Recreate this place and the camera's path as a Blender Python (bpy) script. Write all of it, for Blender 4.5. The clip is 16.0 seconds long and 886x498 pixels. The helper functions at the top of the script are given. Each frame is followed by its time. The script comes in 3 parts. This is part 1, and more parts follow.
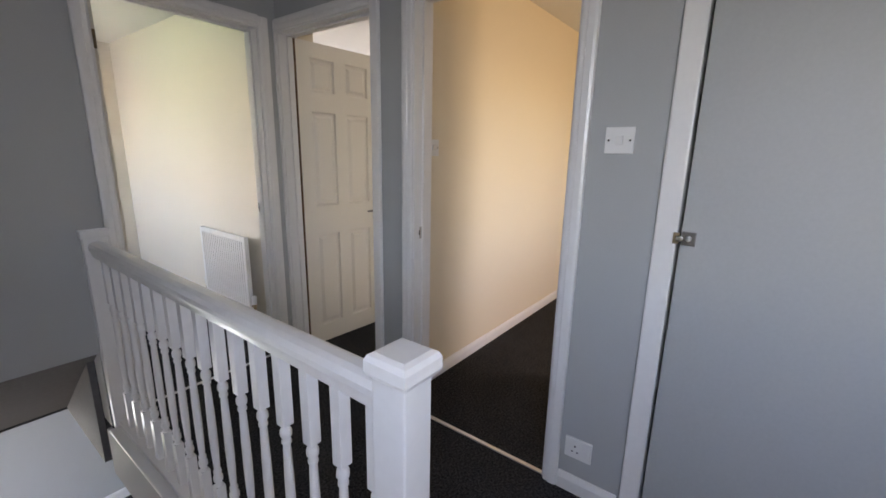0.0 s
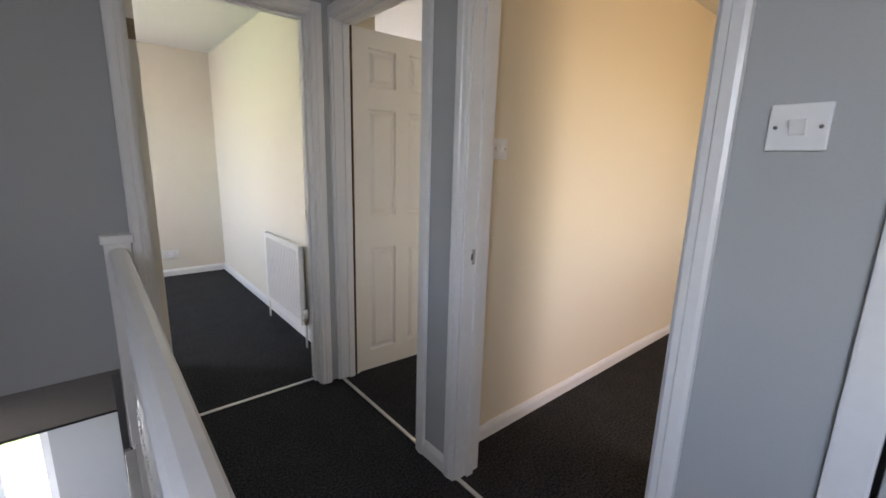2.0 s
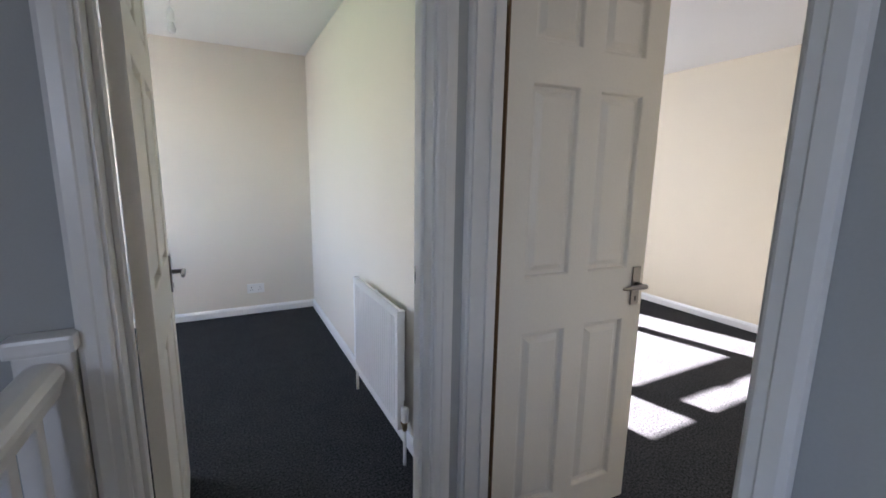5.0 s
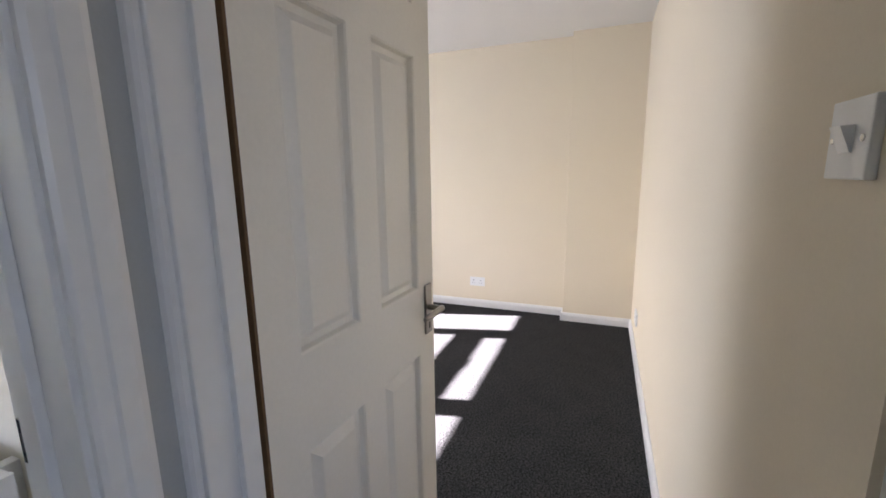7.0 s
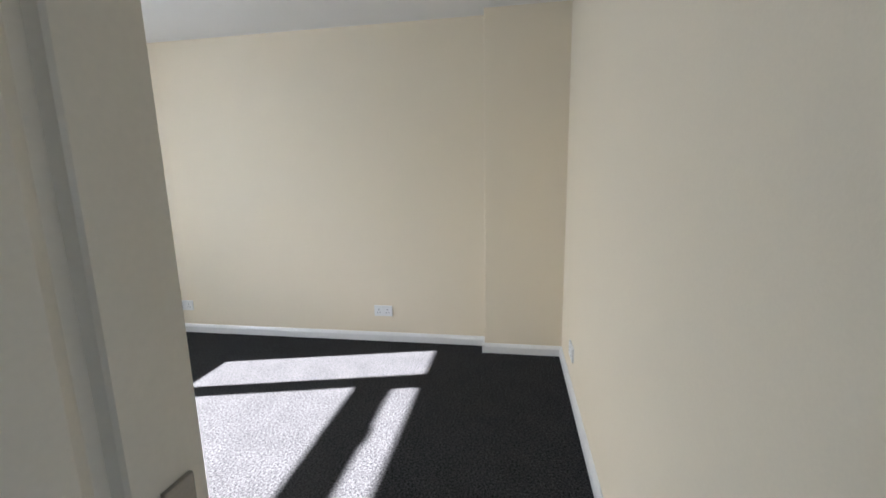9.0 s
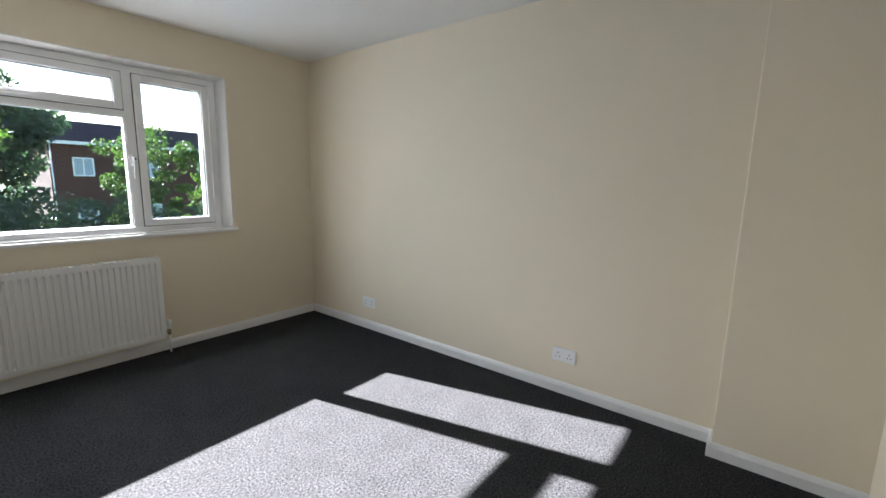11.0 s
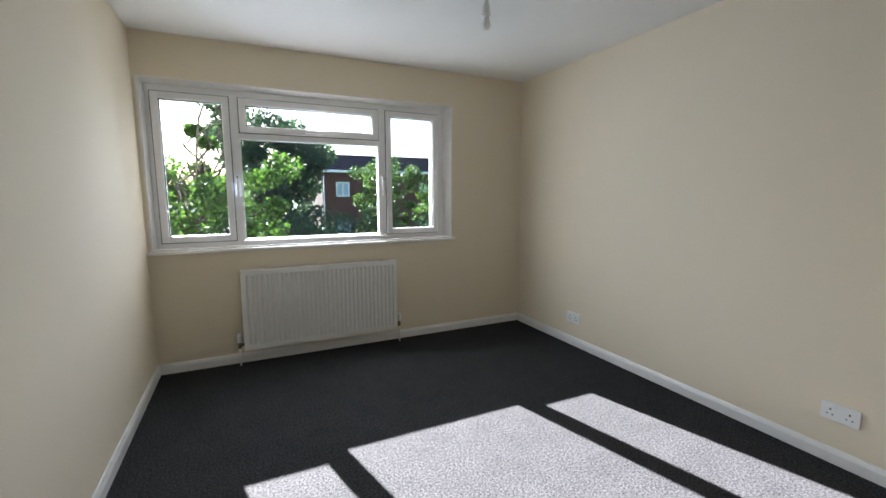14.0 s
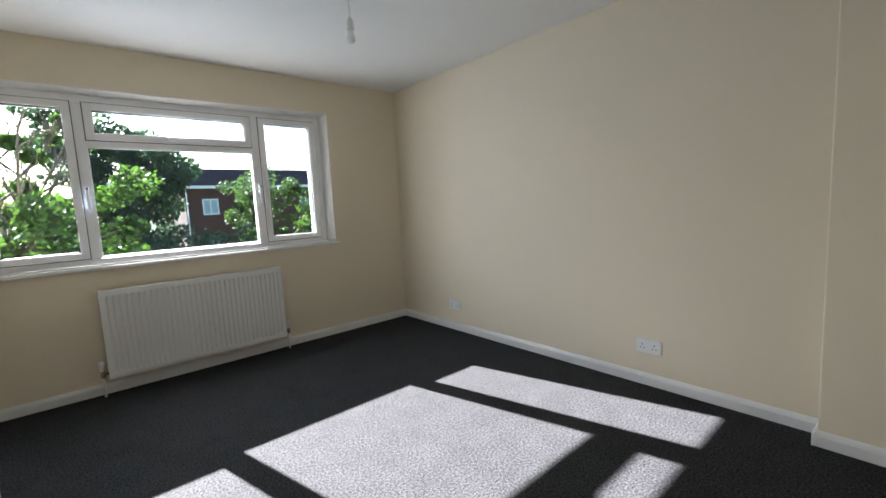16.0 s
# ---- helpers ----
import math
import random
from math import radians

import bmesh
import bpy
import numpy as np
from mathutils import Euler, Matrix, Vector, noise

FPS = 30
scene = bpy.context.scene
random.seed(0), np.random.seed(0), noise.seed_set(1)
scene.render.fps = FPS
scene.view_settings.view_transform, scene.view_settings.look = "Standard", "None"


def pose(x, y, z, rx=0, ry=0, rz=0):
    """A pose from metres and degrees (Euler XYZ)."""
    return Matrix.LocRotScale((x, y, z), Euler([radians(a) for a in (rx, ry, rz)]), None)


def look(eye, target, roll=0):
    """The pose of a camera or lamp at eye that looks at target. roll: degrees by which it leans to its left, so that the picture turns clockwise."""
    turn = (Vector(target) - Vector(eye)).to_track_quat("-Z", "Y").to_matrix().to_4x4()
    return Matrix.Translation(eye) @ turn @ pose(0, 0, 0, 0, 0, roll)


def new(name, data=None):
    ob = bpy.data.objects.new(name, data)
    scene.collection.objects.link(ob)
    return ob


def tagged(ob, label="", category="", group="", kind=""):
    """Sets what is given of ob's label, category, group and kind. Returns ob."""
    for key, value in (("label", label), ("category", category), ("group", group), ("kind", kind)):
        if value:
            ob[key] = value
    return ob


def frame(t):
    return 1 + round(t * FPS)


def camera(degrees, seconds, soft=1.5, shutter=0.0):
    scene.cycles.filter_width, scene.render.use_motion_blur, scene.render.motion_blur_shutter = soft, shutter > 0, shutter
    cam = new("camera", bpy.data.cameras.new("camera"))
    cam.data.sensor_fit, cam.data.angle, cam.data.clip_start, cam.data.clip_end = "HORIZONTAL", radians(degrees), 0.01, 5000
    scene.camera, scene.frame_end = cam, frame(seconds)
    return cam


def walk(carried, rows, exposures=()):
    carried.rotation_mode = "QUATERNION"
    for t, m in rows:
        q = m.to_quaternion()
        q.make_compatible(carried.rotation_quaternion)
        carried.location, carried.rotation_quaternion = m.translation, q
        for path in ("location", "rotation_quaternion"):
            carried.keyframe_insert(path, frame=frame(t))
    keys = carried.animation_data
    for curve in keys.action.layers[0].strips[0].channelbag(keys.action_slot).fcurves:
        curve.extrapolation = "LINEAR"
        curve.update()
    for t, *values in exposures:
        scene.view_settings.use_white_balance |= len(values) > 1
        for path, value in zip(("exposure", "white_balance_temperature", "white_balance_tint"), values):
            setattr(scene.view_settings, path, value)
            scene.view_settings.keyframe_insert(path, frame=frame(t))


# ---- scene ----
cam = camera(93.5, 16.0, 1.6)
PATH = [
    (0, (-1.488, -2.32, 1.343), (0.066, -1.143, 0.892), 1.1),
    (0.5, (-1.45, -2.287, 1.352), (0.083, -1.085, 0.897), 1.1),
    (1, (-1.312, -2.262, 1.342), (0.149, -0.972, 0.893), 1.2),
    (1.5, (-1.183, -2.232, 1.335), (0.184, -0.84, 0.895), 1.4),
    (2, (-1.039, -2.116, 1.315), (0.226, -0.624, 0.897), 1.6),
    (2.5, (-0.936, -1.963, 1.338), (0.118, -0.305, 0.961), 1.3),
    (3, (-0.821, -1.816, 1.327), (-0.065, 0.0, 0.962), 1.6),
    (5.5, (-0.605, -0.861, 1.299), (0.445, 0.81, 0.972), 0.3),
    (6, (-0.537, -0.722, 1.306), (0.766, 0.76, 0.98), -0.2),
    (6.5, (-0.447, -0.557, 1.303), (1.188, 0.54, 0.954), -0.8),
    (7, (-0.361, -0.476, 1.297), (1.472, 0.237, 0.93), -0.8),
    (7.5, (-0.159, -0.431, 1.289), (1.754, 0.03, 0.933), -1.1),
    (8, (0.004, -0.411, 1.304), (1.95, -0.122, 0.944), -1.3),
    (10.5, (0.848, -0.298, 1.309), (2.634, 0.545, 0.991), 0.8),
    (11, (0.971, -0.264, 1.301), (2.534, 0.941, 0.98), 1.2),
    (11.5, (1.041, -0.248, 1.274), (2.318, 1.259, 0.96), 1.1),
    (12, (1.044, -0.273, 1.267), (2.012, 1.45, 0.963), 0.5),
    (12.5, (1.004, -0.259, 1.279), (1.724, 1.582, 0.975), 0.2),
    (13, (0.981, -0.237, 1.296), (1.552, 1.655, 0.987), -0.0),
    (13.5, (0.97, -0.231, 1.283), (1.602, 1.645, 0.997), 0.0),
    (14, (0.9, -0.236, 1.277), (1.751, 1.555, 1.019), -0.1),
    (14.5, (0.855, -0.292, 1.203), (1.881, 1.411, 0.985), -0.4),
    (15, (0.810, -0.340, 1.213), (1.981, 1.267, 0.995), -1.4),
    (15.5, (0.810, -0.400, 1.214), (2.066, 1.135, 0.992), -2.4),
    (16, (0.808, -0.450, 1.200), (2.104, 1.053, 0.978), -2.9),
]
walk(cam, [(t, look(eye, target, roll)) for t, eye, target, roll in PATH],
     [(0, 5.5, 7150, 25), (3, 5.55, 6750, 23), (5.5, 5.15, 6150, 24), (7, 5.3, 6350, 25), (8, 5.05, 6050, 20), (10.5, 4.4, 6050, 15), (16, 4.2, 6080, 15)])

# ---- world, sun, large lights ----
SUN_WAY = Vector((0.25, -1.0, -0.612)).normalized()
world = bpy.data.worlds.new("sky")
scene.world = world
world.use_nodes = True
wt = world.node_tree
sky = wt.nodes.new("ShaderNodeTexSky")
sky.sky_type, sky.sun_disc = "NISHITA", False
sky.sun_elevation = math.asin(-SUN_WAY.z)
sky.sun_rotation = math.atan2(-SUN_WAY.x, -SUN_WAY.y)
sky.air_density, sky.dust_density = 1.0, 2.0
wt.links.new(sky.outputs[0], wt.nodes["Background"].inputs[0])
wt.nodes["Background"].inputs[1].default_value = 0.055
sun = new("sun", bpy.data.lights.new("sun", "SUN"))
sun.data.energy, sun.data.angle, sun.data.color = 5.0, radians(0.5), (1.0, 0.975, 0.935)
sun.matrix_world = look((0, 20, 15), Vector((0, 20, 15)) + SUN_WAY)


def window_light(name, at, to, w, h, watts, color, spread=180):
    """Sky light or bounced sunlight that comes in through a window's opening."""
    lamp = new(name, bpy.data.lights.new(name, "AREA"))
    lamp.data.shape, lamp.data.size, lamp.data.size_y = "RECTANGLE", w, h
    lamp.data.energy, lamp.data.color = watts, color
    lamp.data.spread = radians(spread)
    lamp.matrix_world = look(at, to)
    return lamp


window_light("sky_light_bedroom", (1.46, 3.50, 1.5), (3.2, -0.7, 1.0), 2.1, 1.0, 1.45, (0.74, 0.87, 1.0), 140)
window_light("sky_light_small_bedroom", (-2.42, 2.35, 1.5), (0, 2.2, 0.9), 1.1, 1.0, 0.30, (0.56, 0.79, 1.0))
# Warm lamp added in an unseen opening, standing in for bounced sunlight.
window_light("bounce_light_back_bedroom", (1.4, -3.52, 1.5), (1.4, 0, 1.1), 0.8, 1.0, 0.62, (1.0, 0.79, 0.48))
window_light("sky_light_landing", (-1.92, -2.75, 1.55), (-0.8, 0.0, 0.2), 0.7, 0.9, 0.29, (0.72, 0.84, 1.0))
window_light("sky_light_hall", (-1.95, 2.9, -1.2), (-1.6, 0, -1.5), 0.7, 1.6, 0.7, (0.8, 0.9, 1.0))


# ---- materials ----
def material(name, color, rough=0.6, metal=0.0, grain=60.0, bump=0.1, vary=0.08, stain=1.2, coat=0.0, spec=0.5):
    """Base colour with fine grain and broad unevenness, plus relief."""
    m = bpy.data.materials.new(name)
    m.use_nodes = True
    t = m.node_tree
    b = t.nodes["Principled BSDF"]
    b.inputs["Roughness"].default_value, b.inputs["Metallic"].default_value = rough, metal
    b.inputs["Coat Weight"].default_value = coat
    b.inputs["Specular IOR Level"].default_value = spec
    co = t.nodes.new("ShaderNodeTexCoord")
    n1, n2 = t.nodes.new("ShaderNodeTexNoise"), t.nodes.new("ShaderNodeTexNoise")
    for n, s, d in ((n1, grain, 3), (n2, stain, 4)):
        n.inputs["Scale"].default_value, n.inputs["Detail"].default_value = s, d
        t.links.new(co.outputs["Object"], n.inputs["Vector"])
    add = t.nodes.new("ShaderNodeMath")
    add.operation = "ADD"
    t.links.new(n1.outputs["Fac"], add.inputs[0])
    t.links.new(n2.outputs["Fac"], add.inputs[1])
    ramp = t.nodes.new("ShaderNodeMapRange")
    ramp.inputs["From Min"].default_value, ramp.inputs["From Max"].default_value = 0.6, 1.4
    ramp.inputs["To Min"].default_value, ramp.inputs["To Max"].default_value = 1 - vary, 1 + vary
    t.links.new(add.outputs[0], ramp.inputs["Value"])
    mul = t.nodes.new("ShaderNodeVectorMath")
    mul.operation = "SCALE"
    mul.inputs[0].default_value = color
    t.links.new(ramp.outputs[0], mul.inputs["Scale"])
    t.links.new(mul.outputs[0], b.inputs["Base Color"])
    if bump:
        bp = t.nodes.new("ShaderNodeBump")
        bp.inputs["Strength"].default_value, bp.inputs["Distance"].default_value = bump, 0.002
        t.links.new(n1.outputs["Fac"], bp.inputs["Height"])
        t.links.new(bp.outputs[0], b.inputs["Normal"])
    return m


def carpet_material(name, dark, light):
    """Twist-pile carpet: dark and light tufts a few millimetres across, with trodden patches."""
    m = bpy.data.materials.new(name)
    m.use_nodes = True
    t = m.node_tree
    b = t.nodes["Principled BSDF"]
    b.inputs["Roughness"].default_value, b.inputs["Specular IOR Level"].default_value = 0.8, 0.05
    b.inputs["Sheen Weight"].default_value, b.inputs["Sheen Roughness"].default_value = 0.0, 0.6
    co = t.nodes.new("ShaderNodeTexCoord")
    n1, n2, n3 = (t.nodes.new("ShaderNodeTexNoise") for _ in range(3))
    for n, s, d, r in ((n1, 100, 6, 0.82), (n2, 6, 6, 0.7), (n3, 130, 4, 0.7)):
        n.inputs["Scale"].default_value, n.inputs["Detail"].default_value, n.inputs["Roughness"].default_value = s, d, r
        t.links.new(co.outputs["Object"], n.inputs["Vector"])
    ramp = t.nodes.new("ShaderNodeValToRGB")
    ramp.color_ramp.elements[0].position, ramp.color_ramp.elements[0].color = 0.40, (*dark, 1)
    ramp.color_ramp.elements[1].position, ramp.color_ramp.elements[1].color = 0.65, (*light, 1)
    t.links.new(n1.outputs["Fac"], ramp.inputs[0])
    rng = t.nodes.new("ShaderNodeMapRange")
    rng.inputs["From Min"].default_value, rng.inputs["From Max"].default_value = 0.3, 0.7
    rng.inputs["To Min"].default_value, rng.inputs["To Max"].default_value = 0.85, 1.15
    t.links.new(n2.outputs["Fac"], rng.inputs["Value"])
    mul = t.nodes.new("ShaderNodeVectorMath")
    mul.operation = "SCALE"
    t.links.new(ramp.outputs[0], mul.inputs[0])
    t.links.new(rng.outputs[0], mul.inputs["Scale"])
    t.links.new(mul.outputs[0], b.inputs["Base Color"])
    bp = t.nodes.new("ShaderNodeBump")
    bp.inputs["Strength"].default_value, bp.inputs["Distance"].default_value = 0.6, 0.004
    t.links.new(n3.outputs["Fac"], bp.inputs["Height"])
    t.links.new(bp.outputs[0], b.inputs["Normal"])
    return m


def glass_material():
    m = bpy.data.materials.new("view_dimming_glass")
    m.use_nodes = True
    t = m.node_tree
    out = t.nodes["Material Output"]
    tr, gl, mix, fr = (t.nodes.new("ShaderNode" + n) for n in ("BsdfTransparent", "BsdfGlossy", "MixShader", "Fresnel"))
    # Grey transmission only dims the outdoor view; panes cast no shadow, so sunlight stays full.
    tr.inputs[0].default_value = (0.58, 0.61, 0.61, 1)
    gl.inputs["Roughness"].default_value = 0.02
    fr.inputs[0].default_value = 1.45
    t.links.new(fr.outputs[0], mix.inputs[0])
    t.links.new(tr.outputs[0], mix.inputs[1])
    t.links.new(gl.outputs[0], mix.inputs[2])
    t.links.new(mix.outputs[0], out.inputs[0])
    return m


def leaf_material(name, color):
    m = material(name, color, rough=0.5, grain=8, bump=0, vary=0.35, stain=0.6)
    t = m.node_tree
    b = t.nodes["Principled BSDF"]
    tr, mix = t.nodes.new("ShaderNodeBsdfTranslucent"), t.nodes.new("ShaderNodeMixShader")
    tr.inputs[0].default_value = (color[0] * 1.5, color[1] * 1.5, color[2] * 0.8, 1)
    mix.inputs[0].default_value = 0.45
    t.links.new(b.outputs[0], mix.inputs[1])
    t.links.new(tr.outputs[0], mix.inputs[2])
    t.links.new(mix.outputs[0], t.nodes["Material Output"].inputs[0])
    return m


M_CREAM = material("magnolia_emulsion", (0.785, 0.695, 0.54), rough=0.85, grain=180, bump=0.12, vary=0.025, stain=0.9, spec=0.25)
M_PALE = material("pale_emulsion", (0.75, 0.695, 0.60), rough=0.85, grain=180, bump=0.12, vary=0.025, stain=0.9, spec=0.25)
M_LANDING = material("landing_emulsion", (0.43, 0.44, 0.435), rough=0.8, grain=180, bump=0.12, vary=0.03, stain=1.0, spec=0.3)
M_CEIL = material("ceiling_white", (0.82, 0.81, 0.78), rough=0.9, grain=90, bump=0.3, vary=0.02, stain=0.7, spec=0.2)
M_GLOSS = material("white_gloss_paint", (0.80, 0.79, 0.77), rough=0.28, grain=40, bump=0.08, vary=0.03, stain=2.0)
M_DOOR = material("white_door_paint", (0.83, 0.785, 0.70), rough=0.42, grain=120, bump=0.1, vary=0.03, stain=2.0)
M_CUPBOARD = material("cupboard_paint", (0.41, 0.42, 0.415), rough=0.5, grain=90, bump=0.08, vary=0.04, stain=1.4)
M_UPVC = material("white_upvc", (0.84, 0.84, 0.84), rough=0.3, grain=30, bump=0.03, vary=0.02)
M_RAD = material("radiator_enamel", (0.82, 0.81, 0.78), rough=0.32, grain=60, bump=0.04, vary=0.02)
M_PLASTIC = material("white_plastic", (0.80, 0.80, 0.78), rough=0.3, grain=30, bump=0.02, vary=0.02)
M_DARK = material("dark_slot", (0.02, 0.02, 0.02), rough=0.5, bump=0)
M_CHROME = material("brushed_chrome", (0.62, 0.61, 0.58), rough=0.22, metal=1.0, grain=200, bump=0.04, vary=0.05)
# Dull metal; for the handles, chrome's dark reflections are put into the colour.
M_HANDLE = material("dull_darkened_metal", (0.30, 0.285, 0.27), rough=0.28, metal=1.0, grain=200, bump=0.04, vary=0.1)
M_BRASS = material("old_brass", (0.30, 0.24, 0.15), rough=0.35, metal=1.0, grain=80, bump=0.1, vary=0.2)
M_CARPET = carpet_material("charcoal_carpet", (0.006, 0.006, 0.0065), (0.072, 0.072, 0.074))
M_STRIP = material("threshold_aluminium", (0.75, 0.74, 0.71), rough=0.35, metal=0.6, grain=120, bump=0.1, vary=0.08)
# Dark grey for the soffit; on the stair side wall it stands in for shade.
M_SOFFIT = material("soffit_and_shade_grey", (0.13, 0.128, 0.125), rough=0.8, grain=60, bump=0.2, vary=0.15)
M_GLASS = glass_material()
M_BULB = material("bulb_glass", (0.85, 0.85, 0.83), rough=0.15, bump=0)
M_LEAF = leaf_material("maple_leaf", (0.062, 0.125, 0.030))
M_LEAF2 = leaf_material("dark_leaf", (0.034, 0.070, 0.052))
M_LEAF3 = leaf_material("ash_leaf", (0.050, 0.098, 0.032))
M_BARK = material("bark", (0.16, 0.13, 0.10), rough=0.9, grain=25, bump=0.8, vary=0.3)
M_BRICK = material("red_brick", (0.085, 0.034, 0.028), rough=0.9, grain=14, bump=0.3, vary=0.25, stain=2)
M_SLATE = material("roof_tile", (0.014, 0.015, 0.022), rough=1.0, spec=0.0, grain=6, bump=0.4, vary=0.25)
M_GRASS = material("grass_ground", (0.07, 0.11, 0.035), rough=1.0, grain=5, bump=0.5, vary=0.4, stain=0.2)
M_PANE = material("far_window_pane", (0.35, 0.42, 0.5), rough=0.1, bump=0)
M_WOOD = material("raw_wood", (0.13, 0.07, 0.028), rough=0.7, grain=40, bump=0.1, vary=0.2)


# ---- mesh helpers ----
def box(bm, x0, x1, y0, y1, z0, z1, bevel=0.0):
    v = [bm.verts.new((x, y, z)) for x in (x0, x1) for y in (y0, y1) for z in (z0, z1)]
    fs = [bm.faces.new([v[i] for i in q]) for q in ((0, 1, 3, 2), (4, 6, 7, 5), (0, 4, 5, 1), (2, 3, 7, 6), (0, 2, 6, 4), (1, 5, 7, 3))]
    if bevel:
        es = list({e for f in fs for e in f.edges})
        bmesh.ops.bevel(bm, geom=es, offset=bevel, segments=2, affect="EDGES", profile=0.6)
    return bm


def boxes(*rows, bevel=0.0):
    bm = bmesh.new()
    for r in rows:
        box(bm, *r, bevel=bevel)
    return bm


def lathe(bm, profile, at=(0, 0, 0), seg=14, axis="z"):
    """Turns (radius, height) pairs about an axis through at."""
    rings = []
    for r, h in profile:
        ring = []
        for k in range(seg):
            a = 2 * math.pi * k / seg
            p = {"z": (r * math.cos(a), r * math.sin(a), h), "x": (h, r * math.cos(a), r * math.sin(a)), "y": (r * math.sin(a), h, r * math.cos(a))}[axis]
            ring.append(bm.verts.new(Vector(p) + Vector(at)))
        rings.append(ring)
    for a, b in zip(rings, rings[1:]):
        for k in range(seg):
            f = bm.faces.new((a[k], a[(k + 1) % seg], b[(k + 1) % seg], b[k]))
            f.smooth = True
    bm.faces.new(rings[0][::-1])
    bm.faces.new(rings[-1])
    return bm


def prism(bm, profile, m):
    """Extrudes a closed (u, v) outline from w 0 to 1 by m(u, v, w)."""
    a = [bm.verts.new(m(u, v, 0)) for u, v in profile]
    b = [bm.verts.new(m(u, v, 1)) for u, v in profile]
    n = len(profile)
    for k in range(n):
        bm.faces.new((a[k], a[(k + 1) % n], b[(k + 1) % n], b[k]))
    bm.faces.new(a[::-1])
    bm.faces.new(b)
    return bm


def mesh_of(bm, name):
    bmesh.ops.recalc_face_normals(bm, faces=bm.faces)
    me = bpy.data.meshes.new(name)
    bm.to_mesh(me)
    bm.free()
    return me


def part(name, bm, mat, parent=None, label=""):
    ob = new(name, mesh_of(bm, name))
    ob.data.materials.append(mat)
    if parent:
        ob.parent = parent
    return tagged(ob, label) if label else ob


def thing(name, label, category, at=(0, 0, 0), rz=0.0, group="", kind=""):
    e = new(name)
    e.matrix_basis = pose(*at, 0, 0, rz)
    return tagged(e, label, category, group, kind)


def structure(name, bm, mat, label, category):
    return tagged(part(name, bm, mat), label, category, kind="structure")


# ---- plan ----
CEIL = 2.35
XW, XE, YN, YS = 0.28, 3.385, 3.21, -0.73     # large bedroom
R1X, R1Y = 0.075, 3.125                        # small bedroom: east face, north face
LW = -1.95                                     # stairwell's west face
LN = 0.045                                     # landing's north face
R3N, R3S, R3E = -0.885, -3.55, 3.43            # back bedroom
D2 = (-0.74, 0.02)                             # door openings
D3 = (-1.75, -1.02)
D1 = (-0.865, -0.125)
DOOR_H = 1.995
WIN = (0.300, 2.629, 0.885, 2.064)

# floors, one slab with the stair opening left out
structure("floor", boxes((LW - 0.1, XE + 0.15, -3.6, -1.90, -0.25, 0), (-1.03, XE + 0.15, -1.90, LN, -0.25, 0),
                         (-1.03, XE + 0.15, LN, YN + 0.3, -0.25, 0), (-2.5, -1.03, 0.9, YN + 0.3, -0.25, 0)),
          M_CARPET, "dark charcoal twist-pile carpet on the bedroom and landing floors", "carpet")
structure("ceiling", boxes((-2.6, XE + 0.15, -3.7, YN + 0.3, CEIL, CEIL + 0.1)), M_CEIL, "white painted plaster ceiling", "ceiling")

# east party wall, and the pier in the bedroom's corner
structure("wall_east", boxes((XE, XE + 0.15, YS - 0.02, YN + 0.3, -0.25, CEIL), (R3E, R3E + 0.1, R3S - 0.1, YS - 0.02, -0.25, CEIL)), M_CREAM, "cream emulsioned plaster wall", "wall")
structure("wall_pier", boxes((3.26, XE + 0.01, YS - 0.01, -0.18, -0.02, CEIL + 0.02), bevel=0.006), M_CREAM, "cream emulsioned pier in the bedroom corner", "wall")
# north wall with the bedroom window
x0, x1, z0, z1 = WIN
structure("wall_north", boxes((XW - 0.1, x0, YN, YN + 0.26, -2.7, CEIL), (x1, XE, YN, YN + 0.26, -2.7, CEIL),
                              (x0, x1, YN, YN + 0.26, -2.7, z0), (x0, x1, YN, YN + 0.26, z1, CEIL)), M_CREAM, "cream emulsioned wall around the bedroom window", "wall")
# partition between the small and the large bedroom
structure("wall_partition_west", boxes((0.18, XW, 0.13, YN, 0, CEIL), (0.12, XW, 0.08, 0.13, 0, CEIL)), M_CREAM, "cream emulsioned partition wall", "wall")
structure("wall_small_bedroom_east", boxes((R1X, 0.18, LN + 0.12, R1Y, 0, CEIL)), M_PALE, "pale cream emulsioned wall behind a radiator", "wall")
structure("wall_small_bedroom_north", boxes((-2.5, R1X, R1Y, R1Y + 0.3, -0.25, CEIL), (R1X, XW - 0.1, R1Y, R1Y + 0.3, -2.7, CEIL)), M_PALE, "pale cream emulsioned end wall", "wall")
structure("wall_small_bedroom_west", boxes((-2.6, -2.5, 0, 1.75, -0.25, CEIL), (-2.6, -2.5, 2.95, R1Y + 0.3, -0.25, CEIL), (-2.6, -2.5, 1.75, 2.95, -0.25, 0.95), (-2.6, -2.5, 1.75, 2.95, 2.05, CEIL)), M_PALE, "pale cream emulsioned wall with a window opening", "wall")
# the partition between the large and the back bedroom
structure("wall_partition_south", boxes((0.12, XE, YS - 0.08, YS, 0, CEIL)), M_CREAM, "cream emulsioned partition wall beside the bedroom door", "wall")
structure("wall_back_bedroom_north", boxes((0.12, R3E, R3N, YS - 0.08, 0, CEIL)), M_CREAM, "cream emulsioned wall of the back bedroom", "wall")
